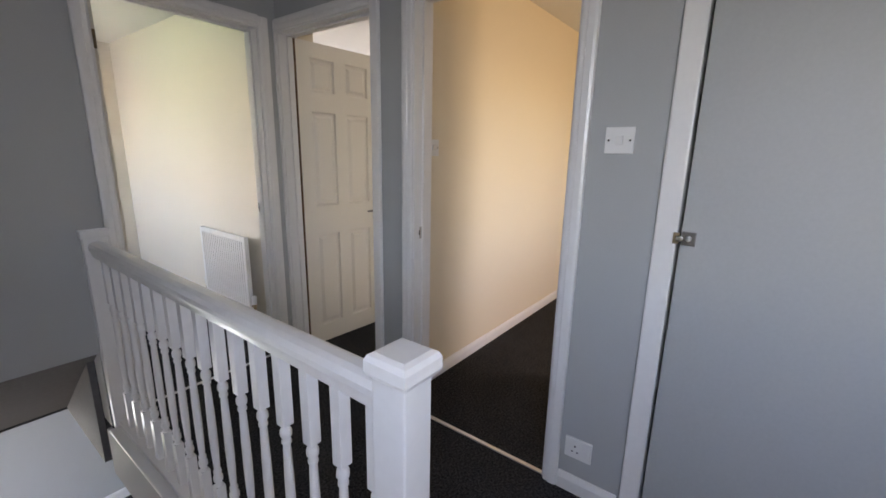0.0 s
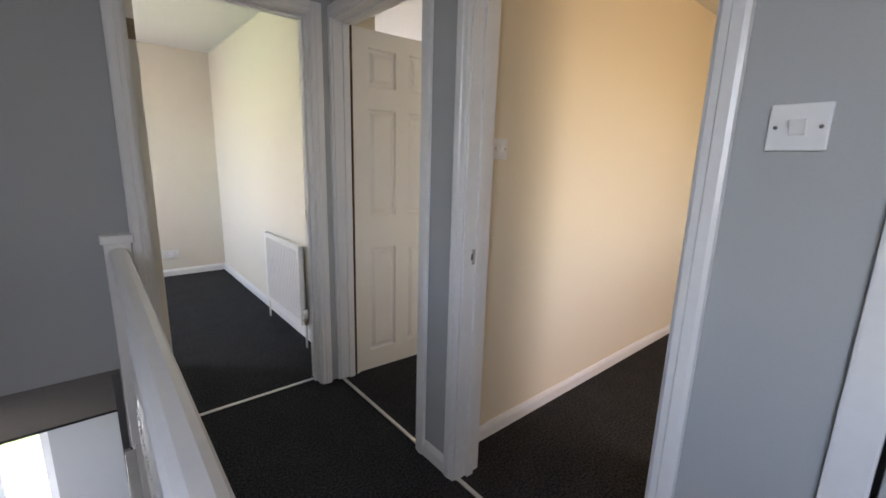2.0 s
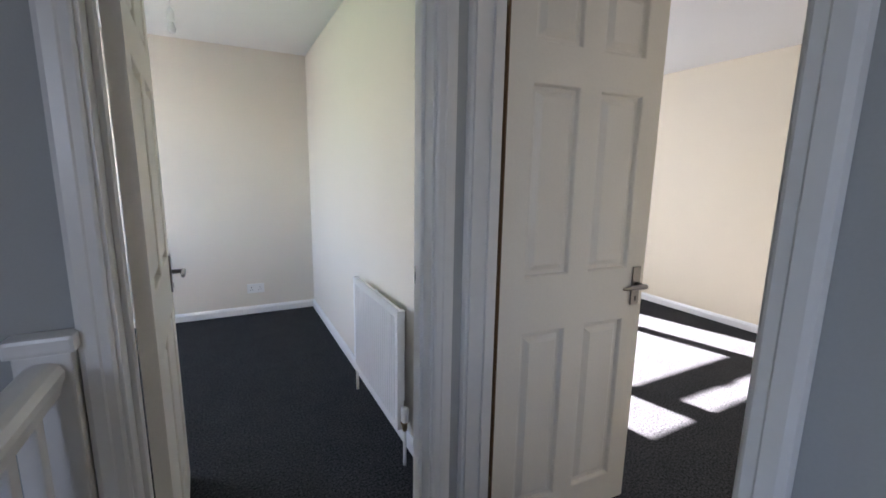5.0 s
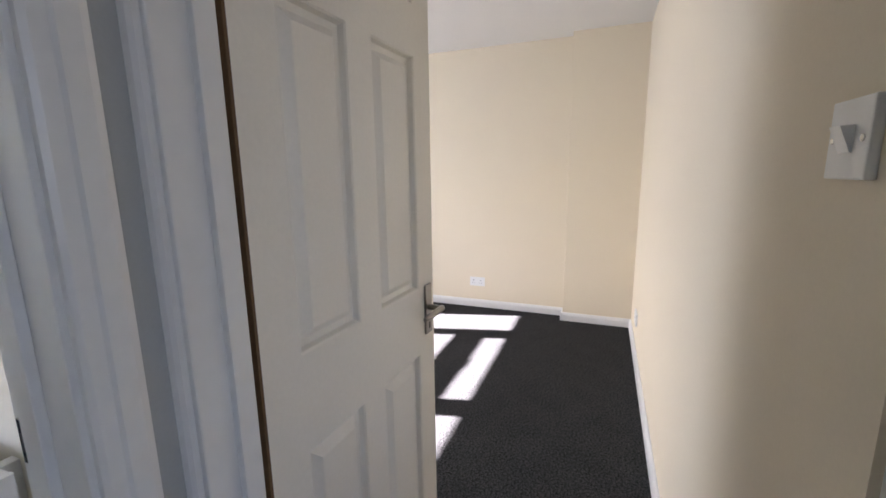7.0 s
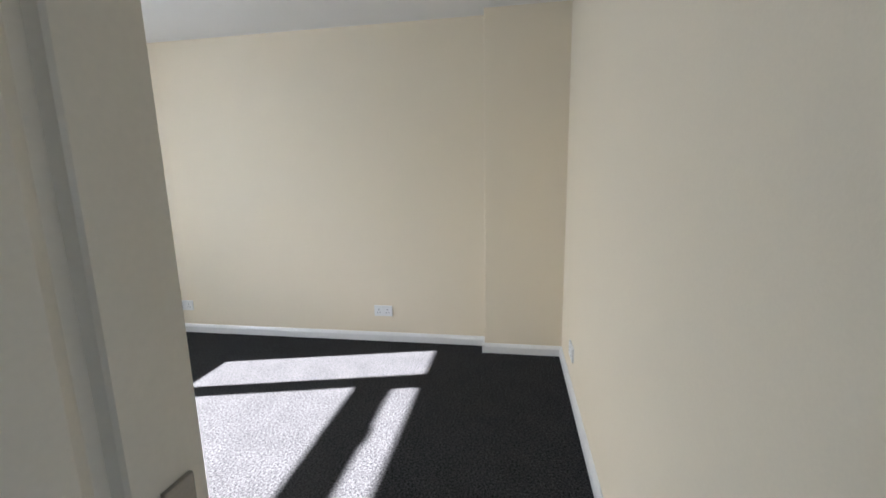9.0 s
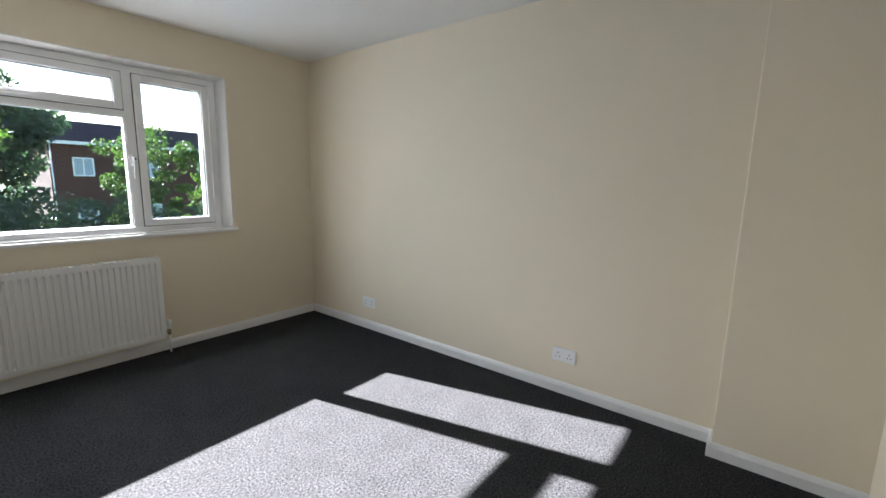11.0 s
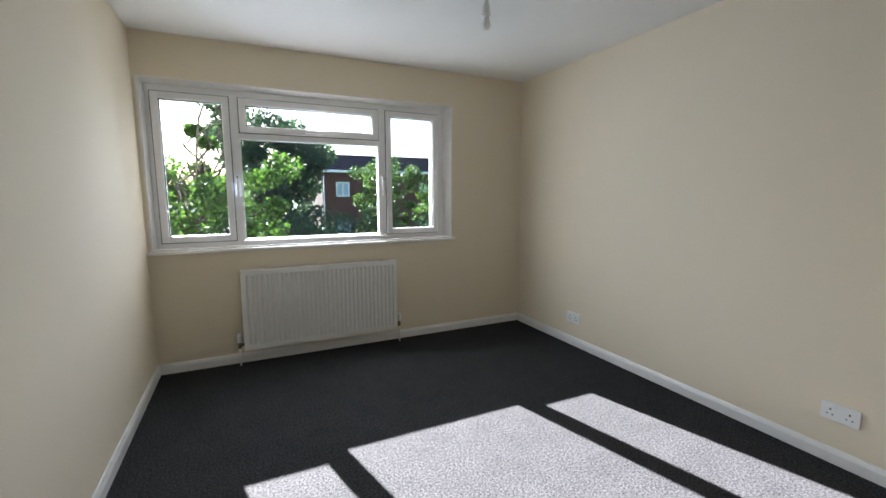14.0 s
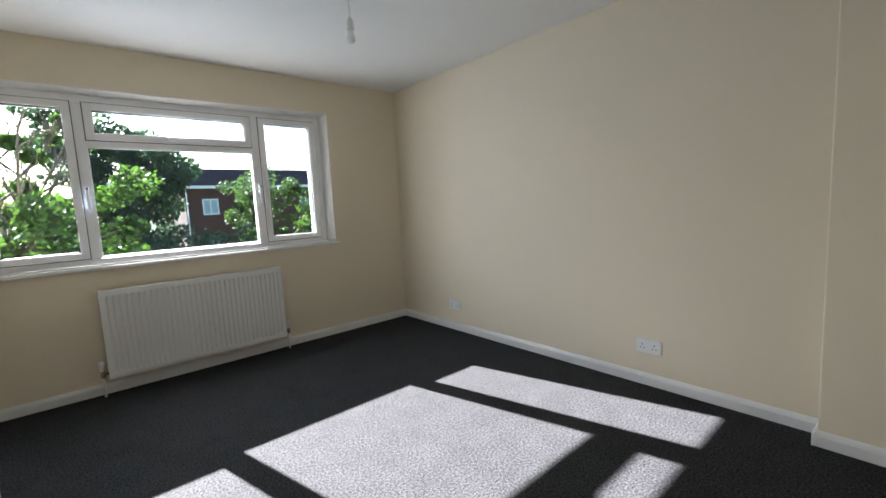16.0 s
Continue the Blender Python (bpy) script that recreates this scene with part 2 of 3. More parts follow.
structure("wall_back_bedroom_south", boxes((0, 1.0, R3S - 0.1, R3S, 0, CEIL), (1.8, R3E, R3S - 0.1, R3S, 0, CEIL), (1.0, 1.8, R3S - 0.1, R3S, 0, 0.95), (1.0, 1.8, R3S - 0.1, R3S, 2.05, CEIL)), M_CREAM, "cream emulsioned wall with a window opening", "wall")
# landing walls
structure("wall_landing_east", boxes((0, 0.12, D2[0] - 0.27, D2[0] - 0.03, 0, CEIL), (0, 0.12, D2[0] - 0.03, D2[1] + 0.03, DOOR_H + 0.03, CEIL), (0, 0.12, D2[1] + 0.03, 0.08, 0, CEIL),
                                     (0, 0.12, D3[0] - 0.03, D2[0] - 0.27, DOOR_H + 0.03, CEIL), (0, 0.12, -2.11, D3[0] - 0.03, 0, CEIL), (0, 0.12, -2.86, -2.11, 2.03, CEIL), (0, 0.12, R3S, -2.86, 0, CEIL)),
          M_LANDING, "pale grey emulsioned landing wall between the doors", "wall")
structure("wall_landing_north", boxes((D1[1] + 0.03, 0, LN, LN + 0.12, 0, CEIL), (0, R1X, 0.08, LN + 0.12, 0, CEIL), (D1[0] - 0.03, D1[1] + 0.03, LN, LN + 0.12, DOOR_H + 0.03, CEIL), (-1.03, D1[0] - 0.03, LN, LN + 0.12, 0, CEIL), (LW, -1.03, LN, LN + 0.12, 0.39, CEIL), (-2.5, LW, LN, LN + 0.12, 0, CEIL)),
          M_LANDING, "pale grey emulsioned wall over the stairwell", "wall")
structure("wall_landing_west", boxes((LW - 0.1, LW, -3.6, -3.15, -2.7, CEIL), (LW - 0.1, LW, -2.35, LN, -2.7, CEIL), (LW - 0.1, LW, -3.15, -2.35, -2.7, 1.05), (LW - 0.1, LW, -3.15, -2.35, 2.05, CEIL)), M_LANDING, "pale grey emulsioned stairwell wall", "wall")
structure("wall_landing_south", boxes((LW - 0.1, 0, -3.7, -3.6, -2.7, CEIL)), M_LANDING, "pale grey emulsioned landing end wall", "wall")
# stair soffit under the small bedroom's bulkhead
bm = bmesh.new()
prism(bm, ((LN + 0.02, 0.39), (0.92, -0.25), (0.92, -0.13), (LN + 0.12, 0.46)), lambda u, v, w: Vector((LW + w * (-1.03 - LW), u, v)))
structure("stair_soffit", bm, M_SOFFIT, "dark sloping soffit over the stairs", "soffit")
structure("stair_bulkhead", boxes((LW, -1.03, LN + 0.12, 0.95, 0.46, 0.52), (LW, -1.03, 0.92, 0.97, -0.13, 0.46)), M_PALE, "boxed stair bulkhead in the small bedroom", "bulkhead")
# Unseen panel added to stop back bedroom light showing in the door gap.
structure("cupboard_light_block", boxes((0.125, 0.15, -2.9, -2.06, 0, 2.06)), M_LANDING, "unseen panel blocking light behind the landing cupboard door", "wall")
# The dark colour puts the stairwell's shade into this wall.
structure("stair_side_wall", boxes((-1.06, -1.032, LN + 0.12, 0.92, -0.25, 0.46)), M_SOFFIT, "wall beside the stairs with shade put into its colour", "wall")
# hall below
structure("hall_floor", boxes((-3.0, 0.3, -3.7, 3.1, -2.7, -2.6)), M_CARPET, "dark carpet in the hall below", "carpet")
structure("hall_wall_north", boxes((-1.62, 0.3, 3.0, 3.1, -2.6, -0.25), (-3.0, -2.35, 3.0, 3.1, -2.6, -0.25), (-2.35, -1.62, 3.0, 3.1, -0.4, -0.25)), M_LANDING, "pale painted hall wall by the front door", "wall")
structure("hall_walls", boxes((0.2, 0.3, -3.6, 3.0, -2.6, -0.25), (-3.0, -2.9, LN, 3.0, -2.6, -0.25)), M_LANDING, "pale painted hall walls", "wall")


# ---- trim ----
def skirting(name, x0, y0, x1, y1, nx, ny, h=0.072, d=0.017):
    """A run along a wall face; (nx, ny) points into the room."""
    bm = bmesh.new()
    p = ((0, 0), (d, 0), (d, h - 0.022), (d * 0.72, h - 0.010), (d * 0.35, h), (0, h))
    prism(bm, p, lambda u, v, w: Vector((x0 + (x1 - x0) * w + nx * u, y0 + (y1 - y0) * w + ny * u, v)))
    return structure(name, bm, M_GLOSS, "white gloss painted skirting board", "skirting board")


skirting("baseboard_north", XW, YN, XE, YN, 0, -1)
skirting("baseboard_east", XE, -0.18, XE, YN, -1, 0)
skirting("baseboard_pier_side", 3.242, -0.18, XE, -0.18, 0, 1)
skirting("baseboard_pier", 3.26, YS, 3.26, -0.162, -1, 0)
skirting("baseboard_south", 0.19, YS, 3.26, YS, 0, 1)
skirting("baseboard_west", XW, 0.13, XW, YN, 1, 0)
skirting("baseboard_small_north", -2.5, R1Y, R1X, R1Y, 0, -1)
skirting("baseboard_small_east", R1X, 0.18, R1X, R1Y, -1, 0)
skirting("baseboard_back_north", 0.19, R3N, R3E, R3N, 0, -1)
skirting("baseboard_back_east", R3E, R3S, R3E, R3N, -1, 0)
skirting("baseboard_landing_a", 0, -0.95, 0, -0.81, -1, 0)
skirting("baseboard_landing_b", 0, -2.05, 0, -1.82, -1, 0)
skirting("hall_baseboard", -1.62, 3.0, 0.2, 3.0, 0, -1, h=0.12).location.z = -2.6


def door_frame(name, axis, a, b, f0, f1, both=True):
    """Lining and moulded architraves round an opening from a to b, in a wall between the faces f0 and f1."""
    e = thing(name, "white gloss painted door frame with moulded architrave", "door frame", kind="structure")

    def put(u0, u1, w0, w1, z0, z1):
        return (w0, w1, u0, u1, z0, z1) if axis == "y" else (u0, u1, w0, w1, z0, z1)
    t = 0.03
    for nm, r in (("jamb", (a - t, a)), ("jamb", (b, b + t))):
        part(nm, boxes(put(r[0], r[1], f0 - 0.004, f1 + 0.004, 0, DOOR_H + t), bevel=0.003), M_GLOSS, e)
    part("head", boxes(put(a, b, f0 - 0.004, f1 + 0.004, DOOR_H, DOOR_H + t), bevel=0.003), M_GLOSS, e)
    mid = (f0 + f1) / 2 - 0.012
    part("stop", boxes(put(a, a + 0.012, mid, mid + 0.035, 0, DOOR_H), put(b - 0.012, b, mid, mid + 0.035, 0, DOOR_H), put(a + 0.012, b - 0.012, mid, mid + 0.035, DOOR_H - 0.012, DOOR_H), bevel=0.002), M_GLOSS, e)
    prof = ((0, 0), (0, 0.009), (0.006, 0.013), (0.022, 0.014), (0.026, 0.018), (0.048, 0.018), (0.058, 0.014), (0.060, 0))
    for f, s in ((f0 - 0.0045, -1),) + (((f1 + 0.0045, 1),) if both else ()):
        for u0, d in ((a - 0.008, -1), (b + 0.008, 1)):
            bm = bmesh.new()
            prism(bm, prof, lambda u, v, w: Vector((f + s * v, u0 + d * u, w * (DOOR_H + 0.06)) if axis == "y" else (u0 + d * u, f + s * v, w * (DOOR_H + 0.06))))
            part("architrave", bm, M_GLOSS, e)
        bm = bmesh.new()
        prism(bm, prof, lambda u, v, w: Vector((f + s * v, a - 0.008 + w * (b - a + 0.016), DOOR_H + 0.008 + u) if axis == "y" else (a - 0.008 + w * (b - a + 0.016), f + s * v, DOOR_H + 0.008 + u)))
        part("architrave", bm, M_GLOSS, e)
    return e


def strike(parent, x, y, z, axis):
    d = (0.004, 0.022, 0.058) if axis == "x" else (0.022, 0.004, 0.058)
    k = part("strike_plate", boxes((x - d[0] / 2, x + d[0] / 2, y - d[1] / 2, y + d[1] / 2, z - d[2] / 2, z + d[2] / 2), bevel=0.001), M_CHROME, parent, "chrome strike plate")
    part("slot", boxes((x - d[0] * 0.7, x + d[0] * 0.7, y - d[1] * 0.25, y + d[1] * 0.25, z - 0.012, z + 0.012)), M_DARK, k)


F1 = door_frame("door_frame_small_bedroom", "x", D1[0], D1[1], LN, LN + 0.12)
F2 = door_frame("door_frame_bedroom", "y", D2[0], D2[1], 0, 0.12, both=False)
F3 = door_frame("door_frame_back_bedroom", "y", D3[0], D3[1], 0, 0.12, both=False)
strike(F3, 0.045, D3[1] - 0.002, 0.96, "y")
for z in (0.257, 1.85):
    part("hinge_plate", boxes((0.058, 0.089, 0.0155, 0.0205, z - 0.042, z + 0.042)), M_BRASS, F2, "dark brass hinge plate on the jamb")
part("raw_edge", boxes((0.090, 0.096, 0.006, 0.0195, 0.01, DOOR_H - 0.01)), M_WOOD, F2, "bare unpainted wood edge of the jamb")
strike(F1, D1[1] - 0.002, LN + 0.1, 0.99, "x")
for nm, r in (("threshold_small_bedroom", (D1[0], D1[1], LN + 0.07, LN + 0.089)), ("threshold_bedroom", (0.0, 0.019, D2[0], D2[1])), ("threshold_back_bedroom", (0.0, 0.019, D3[0], D3[1]))):
    structure(nm, boxes((*r, 0, 0.007), bevel=0.003), M_STRIP, "pale aluminium carpet threshold strip in a doorway", "threshold strip")


# ---- doors ----
def panel_bm(x0, x1, z0, z1, depth):
    """A moulded door panel, the same on both sides: a recess, a flat and a raised field."""
    bm = bmesh.new()
    for s in (-1, 1):
        rings = []
        for ins, y in ((0, depth), (0.004, depth - 0.003), (0.007, depth - 0.016), (0.020, depth - 0.017), (0.036, depth - 0.005), (0.039, depth - 0.003)):
            rings.append([bm.verts.new((x, s * y, z)) for x, z in ((x0 + ins, z0 + ins), (x1 - ins, z0 + ins), (x1 - ins, z1 - ins), (x0 + ins, z1 - ins))])
        for a, b in zip(rings, rings[1:]):
            for k in range(4):
                bm.faces.new((a[k], a[(k + 1) % 4], b[(k + 1) % 4], b[k]))
        bm.faces.new(rings[-1])
    return bm


def door_leaf(name, label, at, rz, flip=1, w=0.762, handle=True):
    """A six-panel door; local x runs from the hinge to the lock edge, thickness along y."""
    e = thing(name, label, "door", at, rz, kind="structure")
    h, t = 1.975, 0.019
    xs = [0, 0.095, w / 2 - 0.042, w / 2 + 0.042, w - 0.088, w]
    rows = [(0, xs[1], -t, t, 0, h), (xs[4], w, -t, t, 0, h)]
    for a, b in ((0, 0.125), (0.776, 0.966), (1.568, 1.685), (1.888, h)):
        rows.append((xs[1], xs[4], -t, t, a, b))
    for a, b in ((0.125, 0.776), (0.966, 1.568), (1.685, 1.888)):
        rows.append((xs[2], xs[3], -t, t, a, b))
    for k, r in enumerate(rows):
        part("stile" if k < 2 else "rail" if k < 6 else "mullion", boxes(r), M_DOOR, e)
    for a, b in ((xs[1], xs[2]), (xs[3], xs[4])):
        for c, d in ((0.125, 0.776), (0.966, 1.568), (1.685, 1.888)):
            part("panel", panel_bm(a, b, c, d, t), M_DOOR, e)
    for z in (0.245, 1.80):
        hg = part("hinge", boxes((-0.004, 0.001, -t * 0.9, t * 0.9, z - 0.04, z + 0.04)), M_BRASS, e, "dark brass butt hinge")
        part("knuckle", lathe(bmesh.new(), [(0.005, z - 0.042), (0.006, z - 0.04), (0.006, z + 0.04), (0.005, z + 0.042)], (-0.004, -flip * (t + 0.003), 0), 10), M_BRASS, hg)
    if handle:
        for s in (-1, 1):
            hd = part("handle", boxes((w - 0.060, w - 0.022, min(s * t, s * (t + 0.007)), max(s * t, s * (t + 0.007)), 0.825, 0.970), bevel=0.002), M_HANDLE, e, "dull chrome lever handle on a backplate, dark reflections in its colour")
            bm = bmesh.new()
            lathe(bm, [(0.009, s * (t + 0.005)), (0.008, s * (t + 0.05))], (w - 0.041, 0, 0.903), 10, "y")
            lathe(bm, [(0.006, 0.010), (0.009, 0.004), (0.009, -0.03), (0.0075, -0.09), (0.005, -0.105)], (w - 0.041, s * (t + 0.046), 0.903), 10, "x")
            part("lever", bm, M_HANDLE, hd)
            part("keyhole", boxes((w - 0.044, w - 0.038, min(s * (t + 0.006), s * (t + 0.0085)), max(s * (t + 0.006), s * (t + 0.0085)), 0.840, 0.858)), M_DARK, hd)
    return e


door_leaf("door_bedroom", "white six-panel bedroom door standing open with chrome lever handle", (0.098, 0.035, 0.012), -2.9, 1, w=0.638)
door_leaf("door_small_bedroom", "white six-panel door of the small bedroom standing open", (-0.838, LN + 0.125, 0.012), 93, -1, w=0.735)
door_leaf("door_back_bedroom", "white six-panel door of the back bedroom standing open", (0.13, -1.775, 0.012), -2, 1, w=0.735)

# flush cupboard door on the landing
FC = thing("door_frame_cupboard", "white gloss painted cupboard door frame", "door frame", kind="structure")
for a, b in ((-2.128, -2.062), (-2.91, -2.845)):
    part("architrave", boxes((-0.022, 0.12, a, b, 0, 2.06), bevel=0.006), M_GLOSS, FC)
part("architrave", boxes((-0.022, 0.12, -2.845, -2.128, 2.0, 2.06), bevel=0.006), M_GLOSS, FC)
CD = thing("cupboard_door", "pale grey painted flush cupboard door with a metal latch", "door", kind="structure")
part("leaf", boxes((-0.014, 0.022, -2.842, -2.138, 0.012, 1.995), bevel=0.002), M_CUPBOARD, CD)
LT = part("latch", boxes((-0.020, -0.014, -2.180, -2.141, 1.074, 1.118), bevel=0.003), M_HANDLE, CD, "small worn dull metal rim latch")
part("keep", boxes((-0.030, -0.0225, -2.136, -2.118, 1.078, 1.114), bevel=0.002), M_BRASS, LT)
part("bolt", boxes((-0.034, -0.020, -2.146, -2.126, 1.088, 1.104), bevel=0.003), M_CHROME, LT)
part("knob", lathe(bmesh.new(), [(0.009, -0.020), (0.006, -0.026), (0.008, -0.030), (0.004, -0.033)], (0, -2.160, 1.097), 12, "x"), M_STRIP, LT)


# ---- balustrade ----
RX, RY0, RY1 = -0.98, -1.85, -0.005
BAL = thing("balustrade", "white gloss painted landing balustrade with turned spindles", "balustrade")
bm = boxes((RX - 0.037, RX + 0.037, RY0 - 0.037, RY0 + 0.045, -0.15, 0.945), bevel=0.004)
NW = part("newel_post", bm, M_GLOSS, BAL, "square newel post with a bevelled cap")
bm = bmesh.new()
rings = []
for hw, z in ((0.037, 0.945), (0.048, 0.950), (0.051, 0.958), (0.051, 0.980), (0.046, 0.990), (0.036, 0.995)):
    rings.append([bm.verts.new((RX + a * max(hw, 0.004), RY0 + b * max(hw, 0.004), z)) for a, b in ((-1, -1), (1, -1), (1, 1), (-1, 1))])
for a, b in zip(rings, rings[1:]):
    for k in range(4):
        bm.faces.new((a[k], a[(k + 1) % 4], b[(k + 1) % 4], b[k]))
bm.faces.new(rings[0]), bm.faces.new(rings[-1])
part("cap", bm, M_GLOSS, NW)
HN = part("half_newel", boxes((RX - 0.045, RX + 0.045, RY1 + 0.006, LN, -0.15, 0.945), bevel=0.004), M_GLOSS, BAL)
part("cap", boxes((RX - 0.055, RX + 0.055, RY1 - 0.006, LN, 0.945, 0.982), bevel=0.008), M_GLOSS, HN)
bm = bmesh.new()
prism(bm, ((-0.022, 0.862), (0.022, 0.862), (0.026, 0.88), (0.032, 0.895), (0.033, 0.91), (0.026, 0.924), (0.012, 0.93), (-0.012, 0.93), (-0.026, 0.924), (-0.033, 0.91), (-0.032, 0.895), (-0.026, 0.88)),
      lambda u, v, w: Vector((RX + u, RY0 + 0.045 + w * (RY1 - RY0 - 0.045), v)))
part("handrail", bm, M_GLOSS, BAL)
part("base_rail", boxes((RX - 0.035, RX + 0.035, RY0 + 0.045, RY1, 0.016, 0.040), (-1.054, RX + 0.045, RY0 + 0.045, RY1, 0.002, 0.018), bevel=0.004), M_GLOSS, BAL)
part("fascia", boxes((-1.052, -1.031, RY0 + 0.045, LN, -0.25, 0.0), bevel=0.003), M_LANDING, BAL)
s = 0.0155
bm = boxes((-s, s, -s, s, 0.034, 0.22), (-s, s, -s, s, 0.66, 0.87), bevel=0.002)
lathe(bm, [(0.015, 0.22), (0.011, 0.226), (0.0105, 0.232), (0.0150, 0.240), (0.0155, 0.248), (0.0150, 0.256), (0.0105, 0.264), (0.0130, 0.271), (0.0130, 0.277), (0.0095, 0.284),
           (0.0105, 0.30), (0.0125, 0.36), (0.0130, 0.42), (0.0125, 0.50), (0.0105, 0.585), (0.0095, 0.600), (0.0130, 0.606), (0.0130, 0.612), (0.0105, 0.619), (0.0150, 0.628), (0.0155, 0.636), (0.0145, 0.645), (0.010, 0.652), (0.015, 0.662)], seg=12)
spindle = mesh_of(bm, "spindle")
spindle.materials.append(M_GLOSS)
N = 16
for k in range(N):
    sp = new("spindle", spindle)
    sp.parent = BAL
    sp.location = (RX, RY0 + 0.045 + (k + 0.25) * (RY1 - RY0 - 0.05) / N, 0)

# stairs
ST = thing("staircase", "dark carpeted staircase going down from the landing", "staircase", kind="structure")
for k in range(12):
    part("step", boxes((LW, -1.055, -1.90 + k * 0.225, -1.66 + k * 0.225, -0.2 * (k + 1) - 0.2, -0.2 * (k + 1)), bevel=0.01), M_CARPET, ST)


# ---- radiators ----
def radiator(name, label, at, rz, w, h, cols, single=False):
    """Convector panel radiator; local x along the wall, y from the wall (0) into the room (negative)."""
    e = thing(name, label, "radiator", at, rz, group="panel radiators")
    y0, y1 = (-0.095, -0.062) if single else (-0.115, -0.03)
    pitch = (w - 0.05) / cols
    zs = ((0.0, 0.0), (0.028, 0.0), (0.045, 1.0), (h - 0.05, 1.0), (h - 0.032, 0.0), (h, 0.0))
    xs = [(0.0, 0.0), (0.025, 0.0)]
    for k in range(cols):
        a = 0.025 + k * pitch
        xs += [(a + 0.30 * pitch, 0.0), (a + 0.42 * pitch, 1.0), (a + 0.70 * pitch, 1.0), (a + 0.82 * pitch, 0.0)]
    xs += [(w, 0.0)]
    bm = bmesh.new()
    grid = [[bm.verts.new((x, y0 + (0.016 if single else 0.011) * d * e_, z)) for x, d in xs] for z, e_ in zs]
    for a, b in zip(grid, grid[1:]):
        for k in range(len(xs) - 1):
            bm.faces.new((a[k], a[k + 1], b[k + 1], b[k]))
    part("front_panel", bm, M_RAD, e)
    part("back_panel", boxes((0.004, w - 0.004, y1 - 0.014, y1, 0.004, h - 0.004), bevel=0.003), M_RAD, e)
    part("bottom_edge", boxes((0, w, y0, y0 + 0.02, -0.002, 0.002)), M_RAD, e)
    for x in (0, w - 0.012):
        part("side_panel", boxes((x, x + 0.012, y0 + 0.001, y1, 0.0, h), bevel=0.002), M_RAD, e)
    rows = [(0.014, w - 0.014, y0 + 0.001, y0 + 0.014, h - 0.004, h), (0.014, w - 0.014, y1 - 0.028, y1 - 0.015, h - 0.004, h)]
    for k in range(int(w / 0.028)):
        rows.append((0.016 + k * 0.028, 0.026 + k * 0.028, y0 + 0.014, y1 - 0.028, h - 0.006, h - 0.001))
    if not single:
        part("top_grille", boxes(*rows), M_RAD, e)
    part("bracket", boxes((w * 0.2, w * 0.2 + 0.03, y1, 0, 0.05, h - 0.05)), M_RAD, e)
    part("bracket", boxes((w * 0.8 - 0.03, w * 0.8, y1, 0, 0.05, h - 0.05)), M_RAD, e)
    z = -at[2]
    for s, x in ((-1, 0.0), (1, w)):
        vx = x + s * 0.032
        v = part("valve", lathe(bmesh.new(), [(0.009, -0.01), (0.012, 0.0), (0.012, 0.03), (0.010, 0.032), (0.014, 0.036)], (vx, -0.072, 0.02), 12), M_BRASS, e, "brass radiator valve")
        part("valve_cap", lathe(bmesh.new(), [(0.014, 0.055), (0.017, 0.06), (0.016, 0.09), (0.018, 0.094), (0.017, 0.118), (0.010, 0.124)], (vx, -0.072, 0), 14), M_PLASTIC, v)
        part("union", lathe(bmesh.new(), [(0.009, min(x, vx)), (0.011, (x + vx) / 2), (0.009, max(x, vx))], (0, -0.072, 0.035), 10, "x"), M_BRASS, v)
        part("pipe", lathe(bmesh.new(), [(0.0075, z), (0.0075, 0.012)], (vx, -0.072, 0), 10), M_GLOSS, e)
    return e


radiator("radiator", "white panel radiator on the wall below the bedroom window", (0.845, YN, 0.125), 0, 1.20, 0.60, 34)
radiator("radiator", "white panel radiator on the small bedroom wall", (R1X, 1.29, 0.16), -90, 0.70, 0.56, 21, single=True)


# ---- electrical plates ----
def plate(name, label, category, at, rz, w, kind_of):
    """A wall plate; local -y points into the room."""
    e = thing(name, label, category, at, rz, group="wall switches" if kind_of == "switch" else "wall sockets")
    h = 0.086
    part("face_plate", boxes((-w / 2, w / 2, -0.011, 0, -h / 2, h / 2), bevel=0.0025), M_PLASTIC, e)
    for x in (-w / 2 + 0.012, w / 2 - 0.012):
        part("screw", lathe(bmesh.new(), [(0.004, -0.0105), (0.0035, -0.0125)], (x, 0, 0), 10, "y"), M_CHROME if kind_of == "switch" else M_PLASTIC, e)
    if kind_of == "switch":
        bm = bmesh.new()
        prism(bm, ((-0.010, -0.015), (-0.010, 0.015), (-0.024, 0.014), (-0.013, -0.014)), lambda u, v, k: Vector(((k - 0.5) * 0.024, u, v)))
        part("rocker", bm, M_PLASTIC, e)
    else:
        for c in ((-0.036, 0.036) if w > 0.12 else (-0.012,)):
            part("rocker", boxes((c + 0.010, c + 0.024, -0.015, -0.0105, 0.012, 0.032), bevel=0.002), M_PLASTIC, e)
            part("pin_holes", boxes((c - 0.003, c + 0.003, -0.0118, -0.0105, 0.006, 0.015), (c - 0.014, c - 0.007, -0.0118, -0.0105, -0.016, -0.011), (c + 0.007, c + 0.014, -0.0118, -0.0105, -0.016, -0.011)), M_DARK, e)
    return e


SW, SK = "white plastic rocker light switch on the ", "white plastic double socket low on the "
plate("light_switch", SW + "landing wall", "light switch", (0, -1.92, 1.393), -90, 0.092, "switch")
plate("light_switch", SW + "back bedroom wall", "light switch", (0.295, R3N, 1.367), 0, 0.086, "switch")
plate("light_switch", SW + "bedroom wall beside the door", "light switch", (0.235, YS, 1.325), 180, 0.086, "switch")
